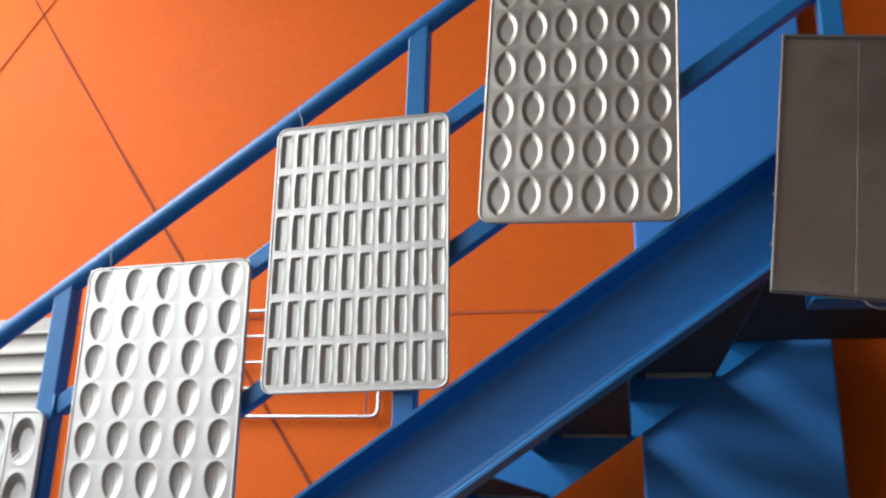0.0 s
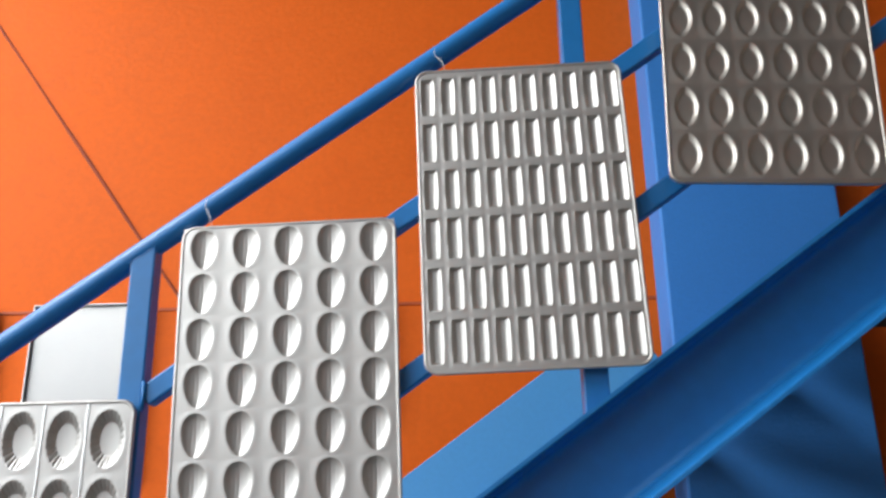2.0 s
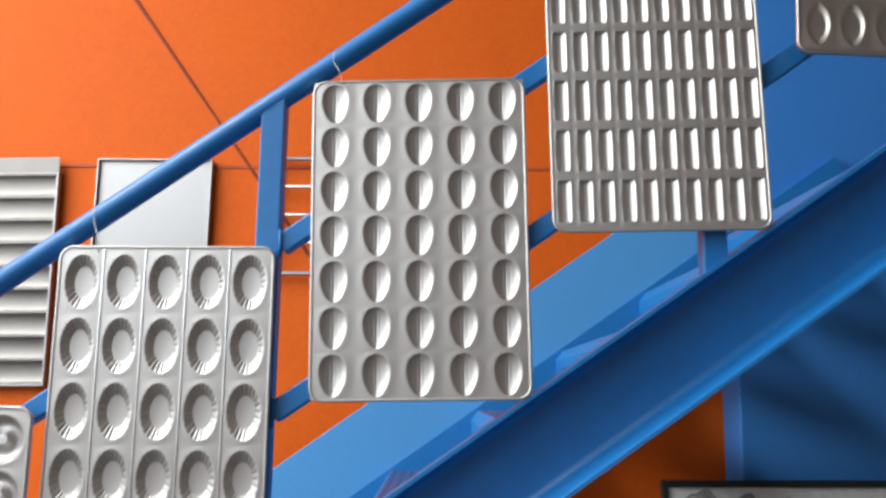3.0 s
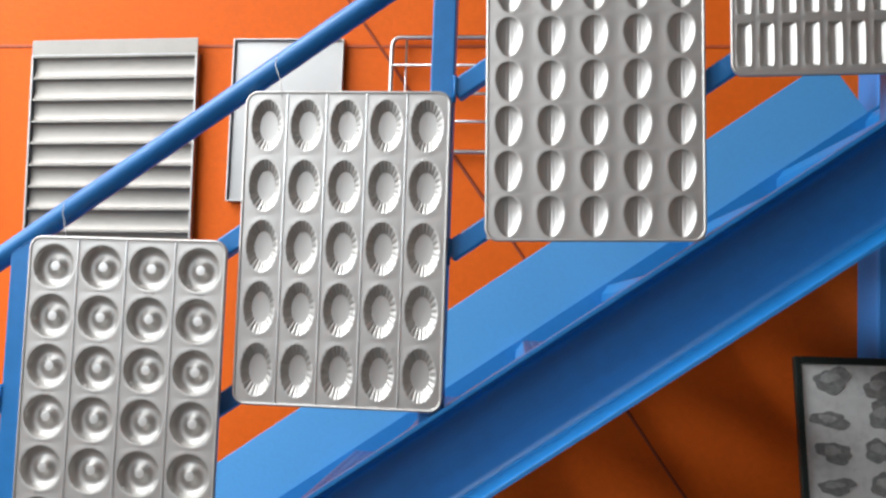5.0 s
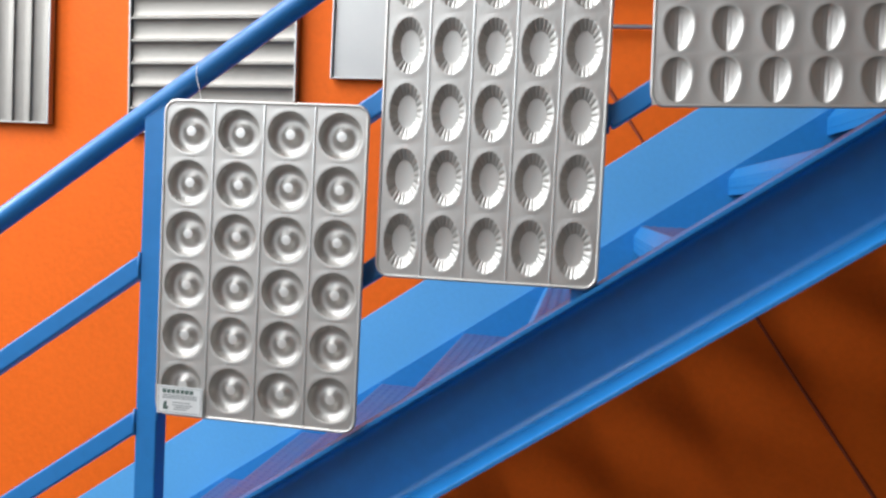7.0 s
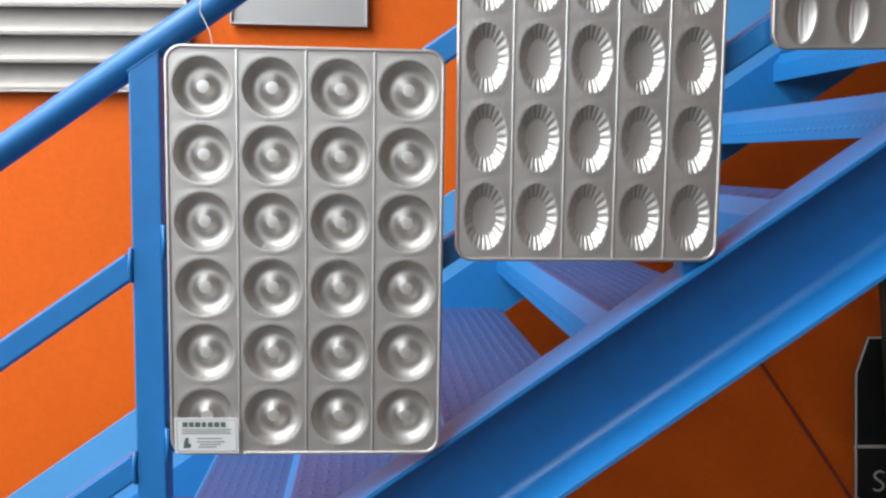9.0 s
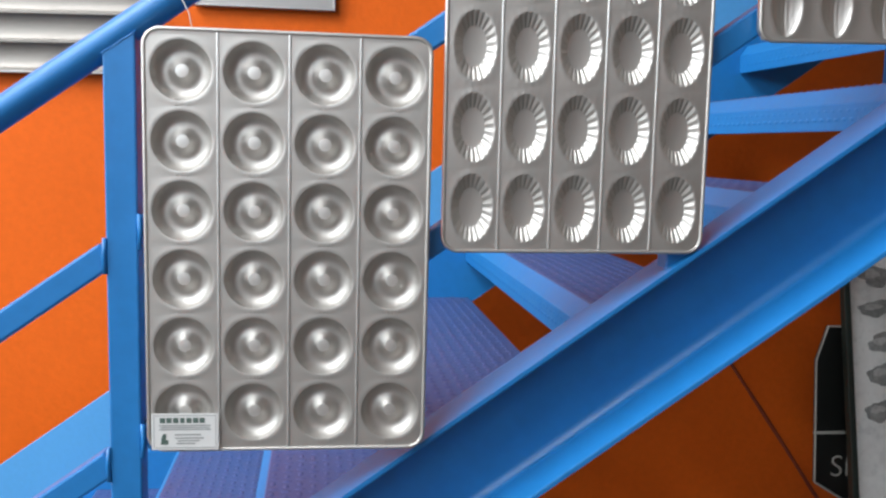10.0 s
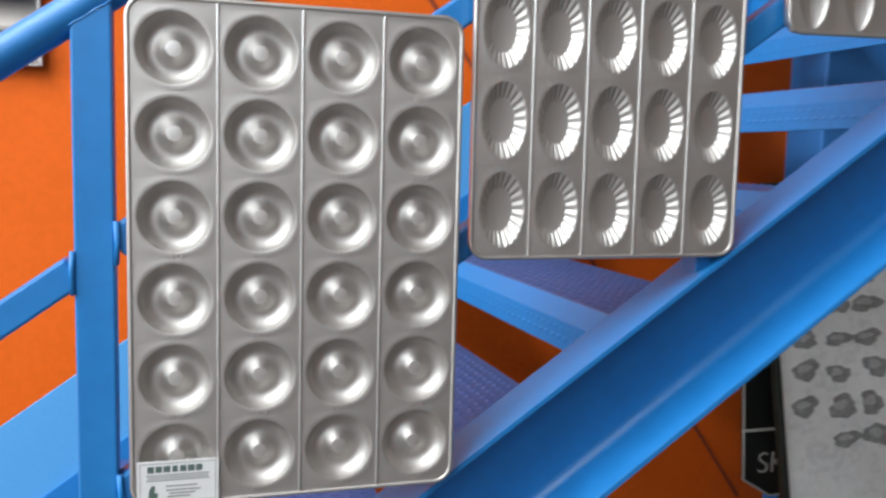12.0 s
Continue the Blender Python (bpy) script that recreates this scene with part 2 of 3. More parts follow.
def channel(depth, flange, thick, back):
    """A steel channel below its top line; back +1: web at the far side, -1: web at the near side."""
    def make(length):
        y0, y1 = 0.0, flange
        w = (y1 - thick, y1) if back > 0 else (y0, y0 + thick)
        q = [math.pi / 2 * k / 10 for k in range(11)]
        toe = [(y0 + 0.003 * (1 - math.cos(k)), 0.006 + 0.003 * math.sin(k)) for k in q[::5]]
        fillet = [(w[0] - 0.018 * (1 - math.sin(k)), 0.034 - 0.018 * math.cos(k)) for k in q]
        inner = toe + fillet
        prof = [(y0, 0), (y1, 0), (y1, -depth), (y0, -depth)] + [(y, h - depth) for y, h in inner] + \
            [(y, -h) for y, h in inner[::-1]] if back > 0 else \
               [(y0, 0), (y1, 0), (y1, -thick), (w[1], -thick - 0.004), (w[1], -depth + thick + 0.004), (y1, -depth + thick),
                (y1, -depth), (y0, -depth)]
        bm = bmesh.new()
        a = [bm.verts.new((0, y, z)) for y, z in prof]
        b = [bm.verts.new((length, y, z)) for y, z in prof]
        bm.faces.new(a)
        bm.faces.new(b[::-1])
        for i in range(len(a)):
            j = (i + 1) % len(a)
            bm.faces.new((a[i], a[j], b[j], b[i]))
        bmesh.ops.bevel(bm, geom=[e for e in bm.edges if abs(e.verts[0].co.x - e.verts[1].co.x) > 0.5 and e.calc_face_angle(0) > 0.7], offset=0.0026,
                        segments=3, affect="EDGES", profile=0.5)
        return bm
    return make


stringer = inclined("stringer", -0.98, 2.46, 1.289, 0.015, channel(0.18, 0.085, 0.007, 1), "blue", "blue channel stringer with worn flange edges", True)
stringer.data.set_sharp_from_angle(angle=radians(20.5))
inclined("stringer", -0.98, 2.40, 1.300, 1.302, channel(0.18, 0.021, 0.007, -1), "blue")


def skirting(length):
    """A thin upright plate behind the far stringer, its ends square to the slope."""
    return one_box((0, 0, -0.03), (length, 0.005, 0.214), 0.0015)


inclined("skirting_plate", -1.15, 2.015, 1.300, 1.3105, skirting, "bandblue", "light blue skirting plate along the wall side")

NOSE_X, NOSE_Z, RUN, RISE = 0.668, 1.185, 0.275, 0.1947


SKEW = 0.03  # the treads stand slightly askew between the stringers


def tread_mesh():
    """Folded plate: level top, sloping nose, upright lip, and a turned-down back edge."""
    prof = [(0.022, 0), (0.290, 0), (0.290, -0.005), (0.025, -0.005), (0.0065, -0.033), (0.0085, -0.084),
            (0.0035, -0.084), (0.0, -0.032)]
    bm = bmesh.new()
    a = [bm.verts.new((x - SKEW * 0.103, 0.103, z)) for x, z in prof]
    b = [bm.verts.new((x - SKEW * 1.300, 1.300, z)) for x, z in prof]
    bm.faces.new(a)
    bm.faces.new(b[::-1])
    for i in range(len(a)):
        j = (i + 1) % len(a)
        bm.faces.new((a[i], a[j], b[j], b[i]))
    bmesh.ops.bevel(bm, geom=[e for e in bm.edges if abs(e.verts[0].co.y - e.verts[1].co.y) > 0.5], offset=0.002, segments=2, affect="EDGES", profile=0.5)
    return bm


def stud_mesh():
    """Raised oval studs of the chequer plate, on the top and on the lip."""
    bm = bmesh.new()
    for i in range(10):
        for j in range(52):
            x, y = 0.034 + i * 0.0255, 0.115 + j * 0.0245 + (i % 2) * 0.0122
            if y > 1.292:
                continue
            x -= SKEW * y
            lx, ly = (0.0110, 0.0056) if (i + j) % 2 else (0.0056, 0.0110)
            top = bm.verts.new((x, y, 0.0036))
            ring = [bm.verts.new((x + lx * math.cos(k * math.tau / 6), y + ly * math.sin(k * math.tau / 6), 0.0002)) for k in range(6)]
            for k in range(6):
                bm.faces.new((ring[k], ring[(k + 1) % 6], top))
    for i in range(2):
        for j in range(52):
            z, y = -0.045 - i * 0.017, 0.115 + j * 0.0245 + (i % 2) * 0.0122
            if y > 1.292:
                continue
            x = 0.0012 - SKEW * y
            top = bm.verts.new((x - 0.0022, y, z))
            ring = [bm.verts.new((x + 0.0002, y + 0.008 * math.cos(k * math.tau / 6), z + 0.004 * math.sin(k * math.tau / 6))) for k in range(6)]
            for k in range(6):
                bm.faces.new((ring[k], ring[(k + 1) % 6], top))
    return bm


def worn_top(me):
    """Scuffed paint on the faces that are walked on."""
    me.materials.append(M["tread"])
    for p in me.polygons:
        if p.normal.z > 0.6:
            p.material_index = 1
    return me


tread_me = worn_top(mesh_of("tread", tread_mesh(), "blue"))
stud_me = worn_top(mesh_of("studs", stud_mesh(), "blue", True))
# thin near-black sheet that covers a tread from below
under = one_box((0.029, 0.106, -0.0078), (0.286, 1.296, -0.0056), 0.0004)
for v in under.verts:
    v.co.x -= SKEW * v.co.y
under_me = mesh_of("underside", under, "near_black")
for k in range(-5, 6):
    tread = part("tread", tread_me, "", stairs, "blue chequer-plate tread with a folded front lip")
    tread.matrix_basis = pose(NOSE_X + k * RUN, 0, NOSE_Z + k * RISE)
    tagged(part("studs", stud_me, "", tread), kind="stuff")
    part("underside", under_me, "", tread, "thin near-black sheet along the underside")
    # bracket made wide and pale: the underside's lit far end as colour
    part("lit_end_bracket", one_box((0.03, 1.215, -0.0125), (0.235, 1.298, -0.0079), 0.001), "lit_tan", tread, "tan fixing plate, widened to paint the lit far end of the underside")

# railing
POSTS = (-0.87, -0.045, 0.786, 1.614)
RAIL_Y = 0.055


def square_bar(w, d):
    return lambda length: one_box((0, -d / 2, -w / 2), (length, d / 2, w / 2), 0.004)


for x in POSTS:
    z0, z1 = line_z(1.289, x) - 0.012, line_z(2.187, x) - 0.006
    tops = [(s * 0.0225, line_z(2.187, x + s * 0.0225) - 0.014) for s in (-1, 1)]
    bm = prism([(x - 0.0225, z0 - 0.016), (x + 0.0225, z0 + 0.016), (x + 0.0225, tops[1][1]), (x - 0.0225, tops[0][1])], RAIL_Y - 0.02, RAIL_Y + 0.02)
    bmesh.ops.bevel(bm, geom=list(bm.edges), offset=0.003, segments=2, affect="EDGES", profile=0.5)
    post = part("post", bm, "blue", stairs)
    bead = [(x + q * 0.0235, RAIL_Y - 0.0195 + 0.001 * noise.noise((q * 5, x, 1)), line_z(2.187, x + q * 0.0235) - 0.0155 + 0.002 * noise.noise((q * 7, x, 4)))
            for q in np.linspace(-1, 1, 9)]
    part("weld", tube(bead, 0.0014, 6), "blue", post, "rough painted weld bead", True)
    for at in (1.889, 1.579):
        for s in (-1, 1):
            zz = line_z(at, x + s * 0.025)
            part("weld", tube([(x + s * 0.024, RAIL_Y - 0.02, zz - 0.026), (x + s * 0.0255, RAIL_Y - 0.021, zz),
                               (x + s * 0.024, RAIL_Y - 0.02, zz + 0.026)], 0.0035, 6), "blue", post, "", True)
part("post", one_box((2.46, RAIL_Y - 0.02, 2.25), (2.505, RAIL_Y + 0.02, 3.365), 0.004), "blue", stairs)
part("post", one_box((3.60, RAIL_Y - 0.02, 2.25), (3.645, RAIL_Y + 0.02, 3.365), 0.004), "blue", stairs)

path = [(x, RAIL_Y, line_z(2.187, x)) for x in np.linspace(-0.98, 2.42, 12)] + [(2.50, RAIL_Y, 3.375), (2.58, RAIL_Y, 3.388), (3.62, RAIL_Y, 3.388)]
part("handrail", tube(path, 0.022, 20), "blue", stairs, "round blue tube handrail with scuffed paint", True)
for i, x in enumerate(POSTS):
    x1 = POSTS[i + 1] - 0.0225 if i < len(POSTS) - 1 else 2.462
    for at in (1.889, 1.579):
        inclined("mid_rail", x + 0.0225, x1, at, RAIL_Y, square_bar(0.038, 0.034), "blue")
part("mid_rail", one_box((2.505, RAIL_Y - 0.017, 2.888), (3.60, RAIL_Y + 0.017, 2.942), 0.004), "blue", stairs)
# landing
land = bmesh.new()
box(land, (2.39, 0.015, 2.085), (4.6, 0.100, 2.092), 0.001)
box(land, (2.39, 0.093, 2.0925), (4.6, 0.100, 2.2425), 0.001)
box(land, (2.39, 0.015, 2.243), (4.6, 0.100, 2.25), 0.001)
part("landing_beam", land, "blue", stairs)
part("landing_plate", one_box((2.30, 0.103, 2.268), (4.6, 1.30, 2.275), 0.001), "tread", stairs)
part("landing_underside", one_box((2.31, 0.105, 2.2645), (4.6, 1.295, 2.2675), 0.0005), "near_black", stairs, "thin near-black sheet along the underside")

# ---- baking trays ----


def cell_mesh(name, px, py, outline, depth, mat, n=96, rings=16, lip=0.0025, marks=(), knob=0.0):
    """One pressed cup in its rectangle of sheet: face at y = 0, hollow towards +y. outline(a): the cup's edge; depth(s, a): its floor."""
    bm = bmesh.new()
    q = n // 4
    edge = []
    for side in range(4):
        for i in range(q):
            f = -0.5 + i / q
            edge.append([(0.5, f), (-f, 0.5), (-0.5, -f), (f, -0.5)][side])
    loops = []
    for i in range(n):
        ex, ez = edge[i][0] * px, edge[i][1] * py
        a = math.atan2(edge[i][1], edge[i][0])
        ox, oz = outline(a)
        col = []
        for k in range(rings + 1):
            s = k / rings
            s = 1 - (1 - s) ** 1.35
            col.append((ox * s, depth(s, a), oz * s))
        l = math.hypot(ox, oz)
        col.append((ox * (1 + lip / l), -0.0003 * lip / 0.001, oz * (1 + lip / l)))
        col.append((ox * (1 + 2.2 * lip / l) * 0.9 + ex * 0.1, 0.0, oz * (1 + 2.2 * lip / l) * 0.9 + ez * 0.1))
        col.append((ex, 0.0, ez))
        loops.append(col)
    centre = bm.verts.new((0, depth(0.0, 0.0), 0))
    rows = [[bm.verts.new(loops[i][k]) for i in range(n)] for k in range(1, rings + 4)]
    for i in range(n):
        j = (i + 1) % n
        bm.faces.new((centre, rows[0][i], rows[0][j]))
        for a, b in zip(rows, rows[1:]):
            bm.faces.new((a[i], b[i], b[j], a[j]))
    for mx, mz in marks:
        ring = [bm.verts.new((mx + a * 0.0012, y, mz + b * 0.0032)) for y in (0.0002,) for a, b in ((-1, -1), (1, -1), (1, 1), (-1, 1))]
        top = [bm.verts.new((mx + a * 0.0007, -0.0010, mz + b * 0.0030)) for a, b in ((-1, -1), (1, -1), (1, 1), (-1, 1))]
        bm.faces.new(top)
        for k in range(4):
            bm.faces.new((ring[k], ring[(k + 1) % 4], top[(k + 1) % 4], top[k]))
    bmesh.ops.recalc_face_normals(bm, faces=bm.faces)
    if sum(f.normal.y for f in bm.faces) > 0:
        bmesh.ops.reverse_faces(bm, faces=bm.faces)
    me = bpy.data.meshes.new(name)
    bm.to_mesh(me)
    bm.free()
    me.materials.append(M[mat])
    me.materials.append(M["knob_steel"])
    for p in me.polygons:
        p.use_smooth = True
        # faces within the knob radius get a brighter steel than the cup
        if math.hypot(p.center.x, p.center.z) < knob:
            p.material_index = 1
    me.set_sharp_from_angle(angle=radians(33))
    return me


def smooth_step(x):
    x = min(max(x, 0.0), 1.0)
    return x * x * (3 - 2 * x)


def ring_outline(r):
    return lambda a: (r * math.cos(a), r * math.sin(a))


def ring_depth(s, a):
    """A ring mould: round groove about a domed centre knob."""
    if s < 0.235:
        return 0.0056 + 0.0005 * (s / 0.235) ** 2
    if s < 0.285:
        return 0.0061 + 0.0034 * smooth_step((s - 0.235) / 0.05)
    if s < 0.60:
        t = (s - 0.285) / 0.315
        return 0.0095 + 0.0070 * math.sin(t * math.pi / 2)
    return 0.0165 * max(0.0, 1 - ((s - 0.60) / 0.40) ** 2.2) ** 0.75


def fluted_outline(rx, rz, flutes):
    def f(a):
        w = 1 + 0.019 * math.cos(flutes * a)
        return rx * w * math.cos(a), rz * w * math.sin(a)
    return f


def fluted_depth(flutes, d):
    def f(s, a):
        if s < 0.61:
            return d + 0.0010 * (1 - (s / 0.61) ** 2)
        t = (s - 0.61) / 0.39
        return d * (1 - t) + 0.00035 * math.sin(math.pi * t ** 0.8) * math.cos(flutes * a)
    return f


def shell_taper(sz):
    """Breadth of a shell cup along its length: broad above, narrow below."""
    return 1 + 0.20 * sz - 0.04 * sz * sz


def shell_outline(rx, rz):
    def f(a):
        return rx * math.cos(a) * shell_taper(math.sin(a)), rz * math.sin(a)
    return f


def shell_depth(d, rx):
    """A trough with a soft crease along its middle, fine ribs and steep edges."""
    def f(s, a):
        sz = min(max(math.sin(a) * s, -0.9999), 0.9999)
        x = rx * math.cos(a) * shell_taper(math.sin(a)) * s
        u = min(1.0, abs(x) / (rx * math.sqrt(1 - sz * sz) * shell_taper(sz)))
        base = d * (1 - sz * sz) ** 0.6 * (0.8 * (1 - u ** 1.5) + 0.2 * (1 - u ** 7))
        return base + 0.00030 * math.cos(x / rx * 20) * (1 - u) * (1 - s * s)
    return f


def slot_outline(rx, rz):
    def f(a):
        c, s = math.cos(a), math.sin(a)
        k = (abs(c) ** 9 + abs(s) ** 9) ** (-1 / 9)
        return rx * c * k, rz * s * k
    return f


def slot_depth(rx, rz, d, side, end):
    """Flat floor, sloping side walls and steeper end walls."""
    edge = slot_outline(rx, rz)

    def f(s, a):
        x, z = edge(a)
        return d * min(1.0, (rx - abs(x) * s) / side, (rz - abs(z) * s) / end)
    return f


def almond_outline(rx, rz):
    def f(a):
        c, s = math.cos(a), math.sin(a)
        return rx * c * abs(c) ** 0.4, rz * s
    return f


def almond_depth(d):
    def f(s, a):
        return d if s < 0.75 else d * (1 - (s - 0.75) / 0.25)
    return f


def hanging_tray(name, m, label, cols, rows, px, py, cell, mat, strips=False, w=0.40, h=0.60):
    """A pressed baking tray that faces -y; its origin is at the middle of its lower edge."""
    tray = thing(name, m, label, "baking tray", "baking trays hung on the railing")
    cw, ch = cols * px, rows * py
    x0, z0 = -cw / 2, (h - ch) / 2
    # border of the face
    bm = bmesh.new()
    outer = rounded_rect(w - 0.006, h - 0.006, 0.022, 8, 0.0, 0.003)
    loop = []
    for ox, _, oz in outer:
        loop.append((min(max(ox, x0), x0 + cw), min(max(oz, z0), z0 + ch)))
    a = [bm.verts.new(p) for p in outer]
    b = [bm.verts.new((x, 0.0004, z)) for x, z in loop]
    for i in range(len(a)):
        j = (i + 1) % len(a)
        bm.faces.new((a[i], a[j], b[j], b[i]))
    bmesh.ops.remove_doubles(bm, verts=bm.verts, dist=0.00001)
    part("border", bm, mat, tray)
    part("rim", tube(rounded_rect(w - 0.0065, h - 0.0065, 0.0225, 8, 0.0012, 0.00325), 0.0031, 8, True), mat, tray, "rolled wire rim", True)
    skirt = bmesh.new()
    f = [skirt.verts.new(p) for p in rounded_rect(w - 0.002, h - 0.002, 0.023, 8, 0.002, 0.001)]
    g = [skirt.verts.new(p) for p in rounded_rect(w - 0.006, h - 0.006, 0.022, 8, 0.013, 0.003)]
    k = [skirt.verts.new(p) for p in rounded_rect(w - 0.009, h - 0.009, 0.022, 8, 0.002, 0.0045)]
    for i in range(len(f)):
        j = (i + 1) % len(f)
        skirt.faces.new((f[i], f[j], g[j], g[i]))
        skirt.faces.new((g[i], g[j], k[j], k[i]))
    part("skirt", skirt, mat, tray)
    for i in range(cols):
        for j in range(rows):
            c = part("cup", cell, "", tray)
            c.location = (x0 + px * (i + 0.5), 0, z0 + py * (j + 0.5))
    if strips:
        for i in range(1, cols):
            x = x0 + px * i
            part("seam", one_box((x - 0.0017, -0.0016, 0.006), (x + 0.0017, 0.0006, h - 0.006), 0.0011), "seam_metal", tray, "bright folded seam between two strips")
    return tray


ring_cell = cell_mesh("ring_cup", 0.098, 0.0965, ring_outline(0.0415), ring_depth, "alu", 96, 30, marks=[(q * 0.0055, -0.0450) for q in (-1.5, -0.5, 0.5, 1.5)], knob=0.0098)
flute_cell = cell_mesh("fluted_cup", 0.0775, 0.1165, fluted_outline(0.0292, 0.0485, 22), fluted_depth(22, 0.0115), "alu", 176, 16)
shell_cell = cell_mesh("shell_cup", 0.0785, 0.0845, shell_outline(0.0228, 0.0372), shell_depth(0.0084, 0.0228), "alu", 128, 24)
slot_cell = cell_mesh("slot_cup", 0.0392, 0.0965, slot_outline(0.0124, 0.0396), slot_depth(0.0124, 0.0396, 0.0074, 0.0088, 0.004), "alu", 128, 26, 0.0012)
almond_cell = cell_mesh("almond_cup", 0.064, 0.0965, almond_outline(0.0208, 0.0408), almond_depth(0.0047), "alu_dark", 112, 12)

hanging_tray("ring_mould_tray", pose(0.193, 0.0, 0.994), "grey steel baking tray with twenty-four ring cups on railing", 4, 6, 0.098, 0.0965,
             ring_cell, "alu", True)
hanging_tray("fluted_mould_tray", pose(0.611, 0.015, 1.287, 0, -0.3, 0), "grey steel baking tray with twenty-five fluted oval cups on railing", 5, 5,
             0.0775, 0.1165, flute_cell, "alu", True)
hanging_tray("shell_mould_tray", pose(1.078, 0.015, 1.611, 0, -1.4, 0), "pale steel baking tray with thirty-five shell cups, hung on the railing", 5, 7,
             0.0785, 0.0845, shell_cell, "alu")
hanging_tray("slot_mould_tray", pose(1.514, 0.012, 1.921, 0, -1.4, 0), "steel baking tray with sixty narrow finger slots, hung on the railing", 10, 6,
             0.0392, 0.0965, slot_cell, "alu")
hanging_tray("almond_mould_tray", pose(1.967, -0.004, 2.250, 0, 2.4, 0), "dark seasoned baking tray with thirty-six almond cups, hung on the railing", 6, 6,
             0.064, 0.0965, almond_cell, "alu_dark")

# strings from the handrail to the trays
for x, zt in ((0.05, 1.594), (0.47, 1.885), (0.91, 2.205), (1.35, 2.518), (1.85, 2.858)):
    rz = line_z(2.187, x)
    if rz > zt - 0.01:
        loopy = [(x - 0.012, RAIL_Y + 0.0235 * math.sin(q), rz - 0.009 + 0.024 * math.cos(q)) for q in np.linspace(math.pi * 1.1, -math.pi * 0.55, 9)]
        bm = tube([*loopy, (x + 0.004, 0.016, (rz + zt) / 2 - 0.01), (x + 0.012, 0.012, zt - 0.014)], 0.0007, 5)
        tagged(new("string", mesh_of("string", bm, "string", True)), "thin white string tied round the blue handrail", "string", "hanging strings")

# business card tucked in the lowest ring cup
card = thing("business_card", pose(0.048, -0.0075, 1.000, 2, 0, 0), "white printed card tucked onto the ring tray", "card")
part("paper", one_box((-0.0465, 0, 0), (0.0465, 0.0006, 0.054)), "card", card)
part("border_line", one_box((-0.043, -0.0004, 0.0505), (0.043, 0.0001, 0.0512)), "ink_grey", card)
part("border_line", one_box((-0.043, -0.0004, 0.0028), (0.043, 0.0001, 0.0035)), "ink_grey", card)
for s in (-1, 1):
    part("border_line", one_box((s * 0.0430 - 0.0003, -0.0004, 0.0036), (s * 0.0430 + 0.0003, 0.0001, 0.0504)), "ink_grey", card)
for i in range(7):
    wdt = (0.0075, 0.007, 0.0075, 0.006, 0.007, 0.0075, 0.007)[i]
    xx = -0.031 + i * 0.0092
    part("title_bar", one_box((xx - wdt / 2, -0.0005, 0.0400), (xx + wdt / 2, 0.0001, 0.0475)), "ink_green", card)
for z, half in ((0.0355, 0.036), (0.0325, 0.034), (0.0295, 0.036)):
    part("text_bar", one_box((-half, -0.0004, z), (half, 0.0001, z + 0.0014)), "ink_grey", card)
for z, a, b in ((0.0215, -0.014, 0.022), (0.0165, -0.014, 0.026), (0.0125, -0.010, 0.020), (0.0085, -0.012, 0.014)):
    part("text_bar", one_box((a, -0.0004, z), (b, 0.0001, z + 0.0018)), "ink_grey", card)
part("emblem", prism([(-0.034, 0.008), (-0.024, 0.008), (-0.023, 0.014), (-0.027, 0.015), (-0.026, 0.023), (-0.030, 0.024), (-0.033, 0.018)], -0.0005, 0.0001), "ink_green", card)

# ---- plain tray on the landing rail ----
plain = thing("plain_tray", pose(2.535, -0.060, 2.052, -4.0, 7.5, 0), "plain dull steel baking sheet hung on the landing railing", "baking tray",
              "baking trays hung on the railing")
part("sheet", one_box((-0.23, 0, 0), (0.23, 0.003, 0.535), 0.001), "sheet", plain)
for s in (-1, 1):
    part("edge", one_box((s * 0.2275 - 0.0022, -0.008, 0.002), (s * 0.2275 + 0.0022, -0.0002, 0.533), 0.001), "alu_light", plain, "bright folded edge")
for z in (0.004, 0.529):
    part("edge", one_box((-0.2250, -0.008, z - 0.0022), (0.2250, -0.0002, z + 0.0022), 0.001), "alu_light", plain)
part("crease", one_box((-0.092, -0.0003, 0.01), (-0.088, 0.0002, 0.52), 0.0004), "sheet", plain)
for z in (0.09, 0.19):
    part("rivet", tube([(-0.2330, 0.001, z), (-0.2290, 0.001, z)], 0.004, 8), "chrome", plain)
hooks = thing("wire_hooks", pose(2.47, -0.055, 2.078), "bent bright wire hooks hanging under the plain tray", "hook")
part("wire", tube([(0.0, 0, 0.008), (0.02, 0, 0.0), (0.055, 0, -0.04), (0.10, 0, -0.075)], 0.003, 6), "chrome", hooks, "", True)
part("wire", tube([(0.02 + 0.03 * math.cos(q), 0.003, -0.012 + 0.018 * math.sin(q)) for q in np.linspace(0.4, 5.6, 14)], 0.0022, 6), "chrome", hooks, "", True)

# ---- pans on the wall ----


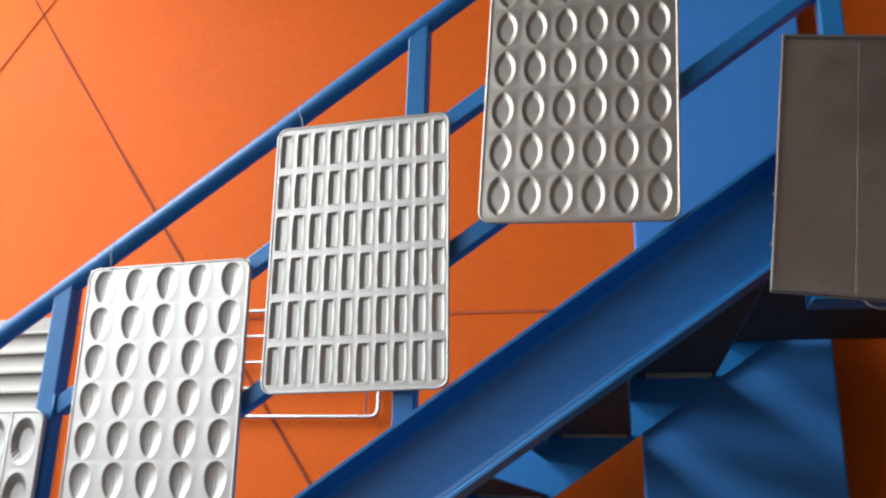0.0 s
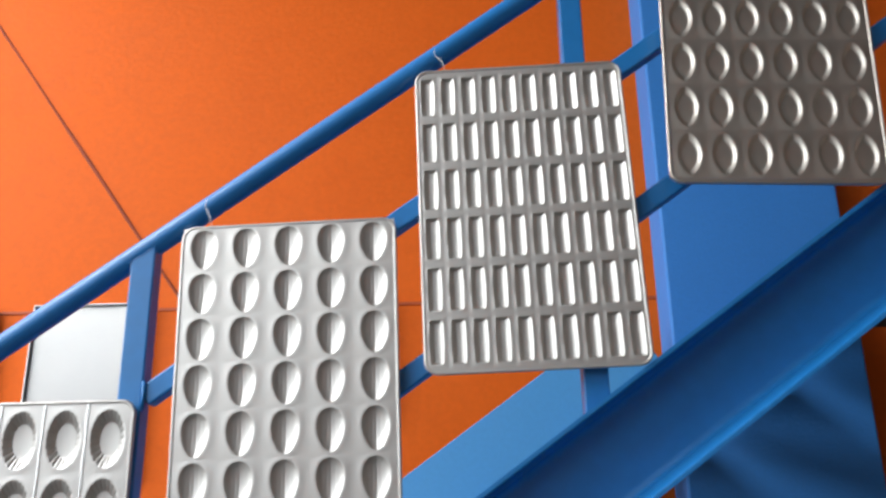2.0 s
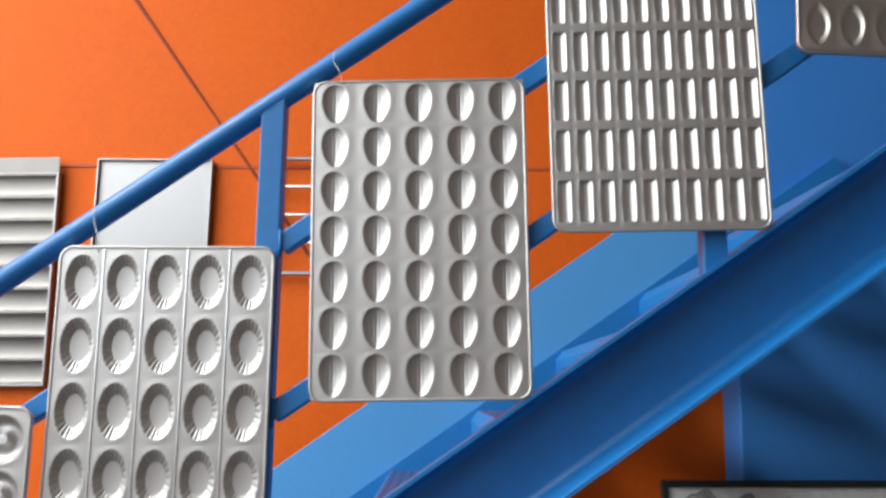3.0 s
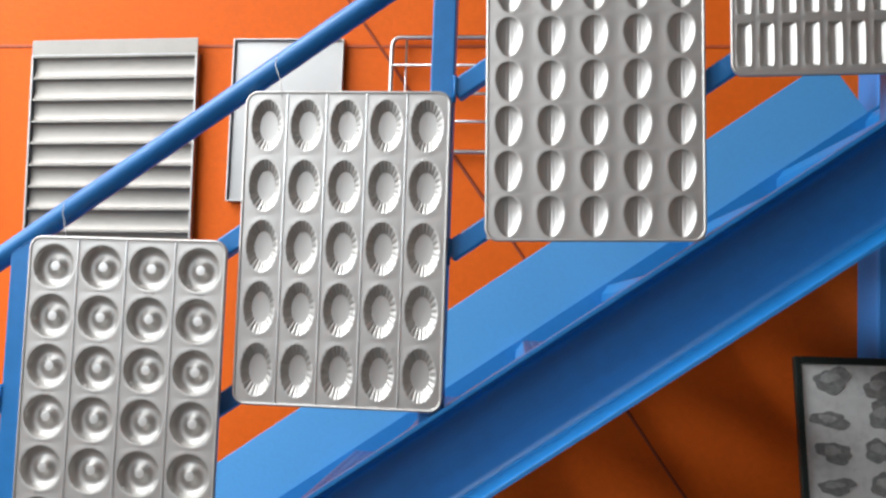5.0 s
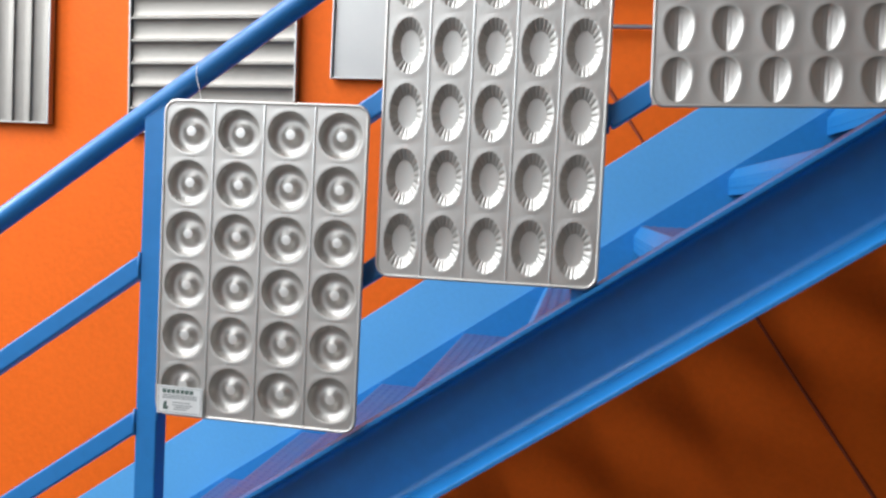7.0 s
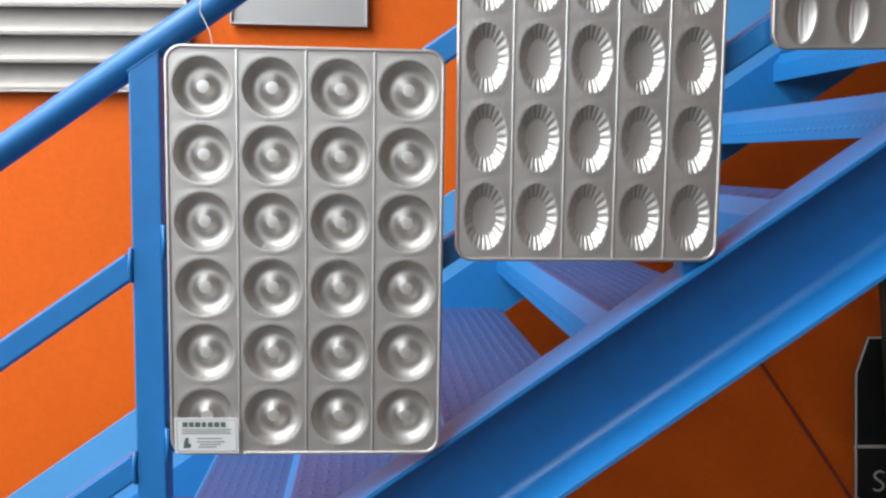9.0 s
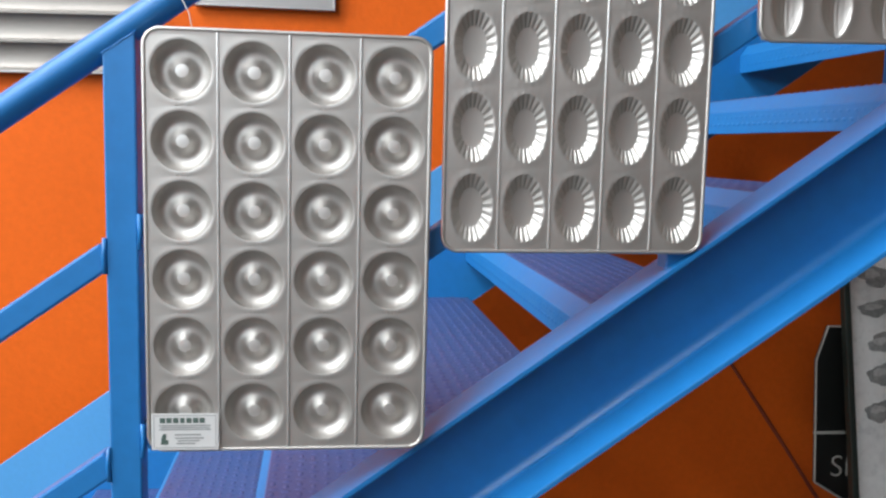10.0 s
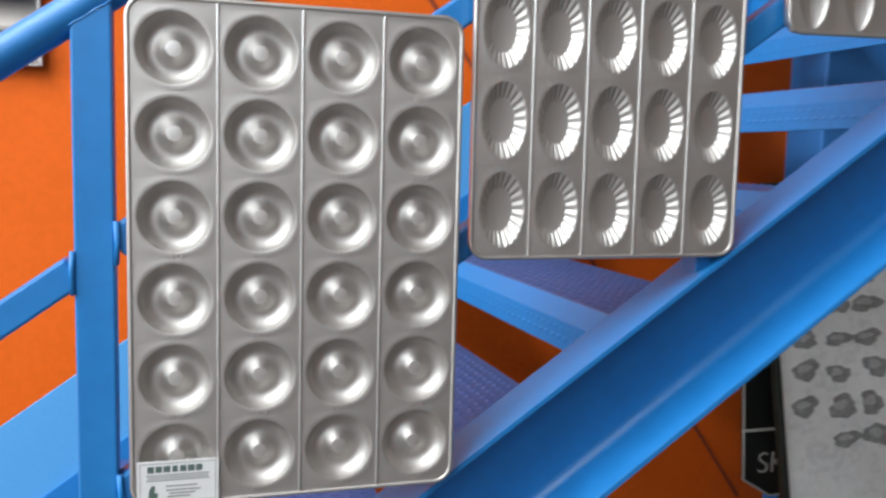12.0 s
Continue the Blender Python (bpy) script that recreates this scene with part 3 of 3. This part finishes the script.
def channel_pan(name, x0, x1, z0, z1, count, upright, label):
    """A pan of half-round channels with a wire frame, hung flat on the wall."""
    pan = thing(name, pose((x0 + x1) / 2, WALL - 0.035, z0), label, "baking pan", "pans hung on the wall")
    w, h = x1 - x0, z1 - z0
    span, length = (w, h) if upright else (h, w)
    pitch = (span - 0.016) / count
    for i in range(count):
        bm = bmesh.new()
        rows = []
        for j in range(15):
            q = math.pi * j / 14
            u = 0.008 + pitch * (i + 0.5) - math.cos(q) * (pitch / 2 - 0.004)
            d = 0.002 + 0.0125 * math.sin(q)
            ends = (0.006, length - 0.006)
            rows.append([bm.verts.new((u - w / 2, d, e) if upright else (e - w / 2, d, u)) for e in ends])
        for p, q in zip(rows, rows[1:]):
            bm.faces.new((p[0], p[1], q[1], q[0]))
        part("channel", bm, "pan", pan, "", True)
    for i in range(count + 1):
        u = 0.008 + pitch * i
        if upright:
            part("ridge", one_box((u - 0.0045 - w / 2, -0.001, 0.006), (u + 0.0045 - w / 2, 0.004, h - 0.006), 0.0015), "pan", pan)
        else:
            part("ridge", one_box((-w / 2 + 0.006, -0.001, u - 0.0045), (w / 2 - 0.006, 0.004, u + 0.0045), 0.0015), "pan", pan)
    for s in (-1, 1):
        part("side_bar", one_box((s * (w / 2 - 0.004) - 0.004, -0.003, 0), (s * (w / 2 - 0.004) + 0.004, 0.03, h), 0.0015), "alu_light", pan)
    for z in (0.003, h - 0.003):
        part("end_bar", one_box((-w / 2 + 0.0085, -0.003, z - 0.003), (w / 2 - 0.0085, 0.03, z + 0.003), 0.001), "alu_light", pan)
    return pan


bag = channel_pan("baguette_pan", -0.982, -0.318, 1.627, 2.396, 9, False, "steel baguette pan with nine half-round channels on the orange wall")
bag.matrix_basis = pose(-0.644, WALL - 0.035, 1.627, 0, -1.0, 0)
part("hanging_flange", one_box((-0.332, -0.001, 0.7695), (0.332, 0.003, 0.826), 0.001), "pan", bag)
channel_pan("loaf_pan", -1.79, -1.311, 1.642, 2.455, 6, True, "steel pan with upright channels on the orange wall")

plate = thing("flat_pan", pose(0.022, WALL - 0.028, 1.843), "pale flat aluminium pan with low rim on the orange wall", "baking pan", "pans hung on the wall")
part("sheet", one_box((-0.205, 0.010, 0.004), (0.205, 0.013, 0.610), 0.001), "alu_light", plate)
for s in (-1, 1):
    part("rim", one_box((s * 0.208 - 0.0035, -0.004, 0), (s * 0.208 + 0.0035, 0.02, 0.614), 0.002), "alu_light", plate)
for z in (0.0035, 0.6105):
    part("rim", one_box((-0.2040, -0.004, z - 0.0035), (0.2040, 0.02, z + 0.0035), 0.002), "alu_light", plate)

rack = thing("wire_rack", pose(0.752, WALL - 0.03, 2.040), "chrome wire cooling rack hung on the orange wall", "rack", "pans hung on the wall")
part("frame", tube(rounded_rect(0.675, 0.420, 0.03, 5), 0.0085, 8, True), "chrome", rack, "", True)
for z in (0.110, 0.212, 0.316):
    part("rod", tube([(-0.334, -0.004, z), (0.334, -0.004, z)], 0.0058, 8), "chrome", rack, "", True)
for x in (-0.285, 0.285):
    part("rod", tube([(x, 0.007, 0.004), (x, 0.007, 0.416)], 0.004, 8), "chrome", rack, "", True)

# ---- under the stairs ----
sign = thing("framed_poster", pose(2.168, 0.985, 0.008, -11.2, -0.8, 0), "dark framed grey poster of moulds leaning under the stairs", "poster")
part("panel", one_box((-0.355, 0.006, 0.02), (0.355, 0.016, 1.372), 0.001), "poster", sign)
for s in (-1, 1):
    part("frame", one_box((s * 0.363 - 0.010, -0.006, 0), (s * 0.363 + 0.010, 0.022, 1.392), 0.003), "frame_dark", sign)
for z in (0.011, 1.381):
    part("frame", one_box((-0.3525, -0.006, z - 0.011), (0.3525, 0.022, z + 0.011), 0.003), "frame_dark", sign)
rng = random.Random(5)


def blot(cx, cz, rx, rz, ph):
    """A wavy closed outline."""
    pts = []
    for k in range(26):
        q = math.tau * k / 26
        f = 1 + 0.16 * math.cos(2 * q + ph) + 0.13 * math.cos(3 * q + 2.3 * ph) + 0.08 * math.cos(7 * q + ph)
        pts.append((cx + rx * f * math.cos(q), cz + rz * f * math.sin(q)))
    return pts


for r in range(12):
    for c in range(5):
        if r in (7, 8, 9) and rng.random() < 0.75:
            continue
        cx, cz = -0.265 + c * 0.132 + rng.uniform(-0.014, 0.014), 1.315 - r * 0.105 + rng.uniform(-0.012, 0.012)
        rx, rz, ph = rng.uniform(0.042, 0.056), rng.uniform(0.022, 0.040), rng.uniform(0, 6)
        pic = part("mould_picture", prism(blot(cx, cz, rx, rz, ph), 0.003, 0.0065), "mould", sign)
        part("highlight", prism(blot(cx - rx * 0.15, cz + rz * 0.2, rx * 0.5, rz * 0.42, ph + 1), 0.0018, 0.0029), "mould_light", pic)

board = thing("black_sign", pose(1.735, 1.22, 0), "black board with white outline and letters standing under the stairs", "sign")
OUT = [(0.020, 0.42), (-0.006, 0.813), (0.025, 0.921), (0.50, 0.921), (0.50, 0.36), (0.12, 0.36)]
part("panel", prism(OUT, 0.0, 0.012), "black", board)
for (xa, za), (xb, zb) in zip(OUT, OUT[1:] + OUT[:1]):
    part("outline", tube([(xa, -0.001, za), (xb, -0.001, zb)], 0.0034, 6), "white_line", board)
part("outline", one_box((0.004, -0.003, 0.577), (0.496, 0.001, 0.586)), "white_line", board)
for x in (0.18, 0.40):
    part("leg", one_box((x, 0.0125, 0.0), (x + 0.03, 0.03, 0.80), 0.002), "black", board)
txt = bpy.data.curves.new("letters", "FONT")
txt.body, txt.size, txt.extrude, txt.offset = "SK", 0.100, 0.001, -0.0016
txt.materials.append(M["white_line"])
letters = new("letters", txt)
letters.parent = board
letters.matrix_basis = pose(0.066, -0.0022, 0.438, 90, 0, 0)
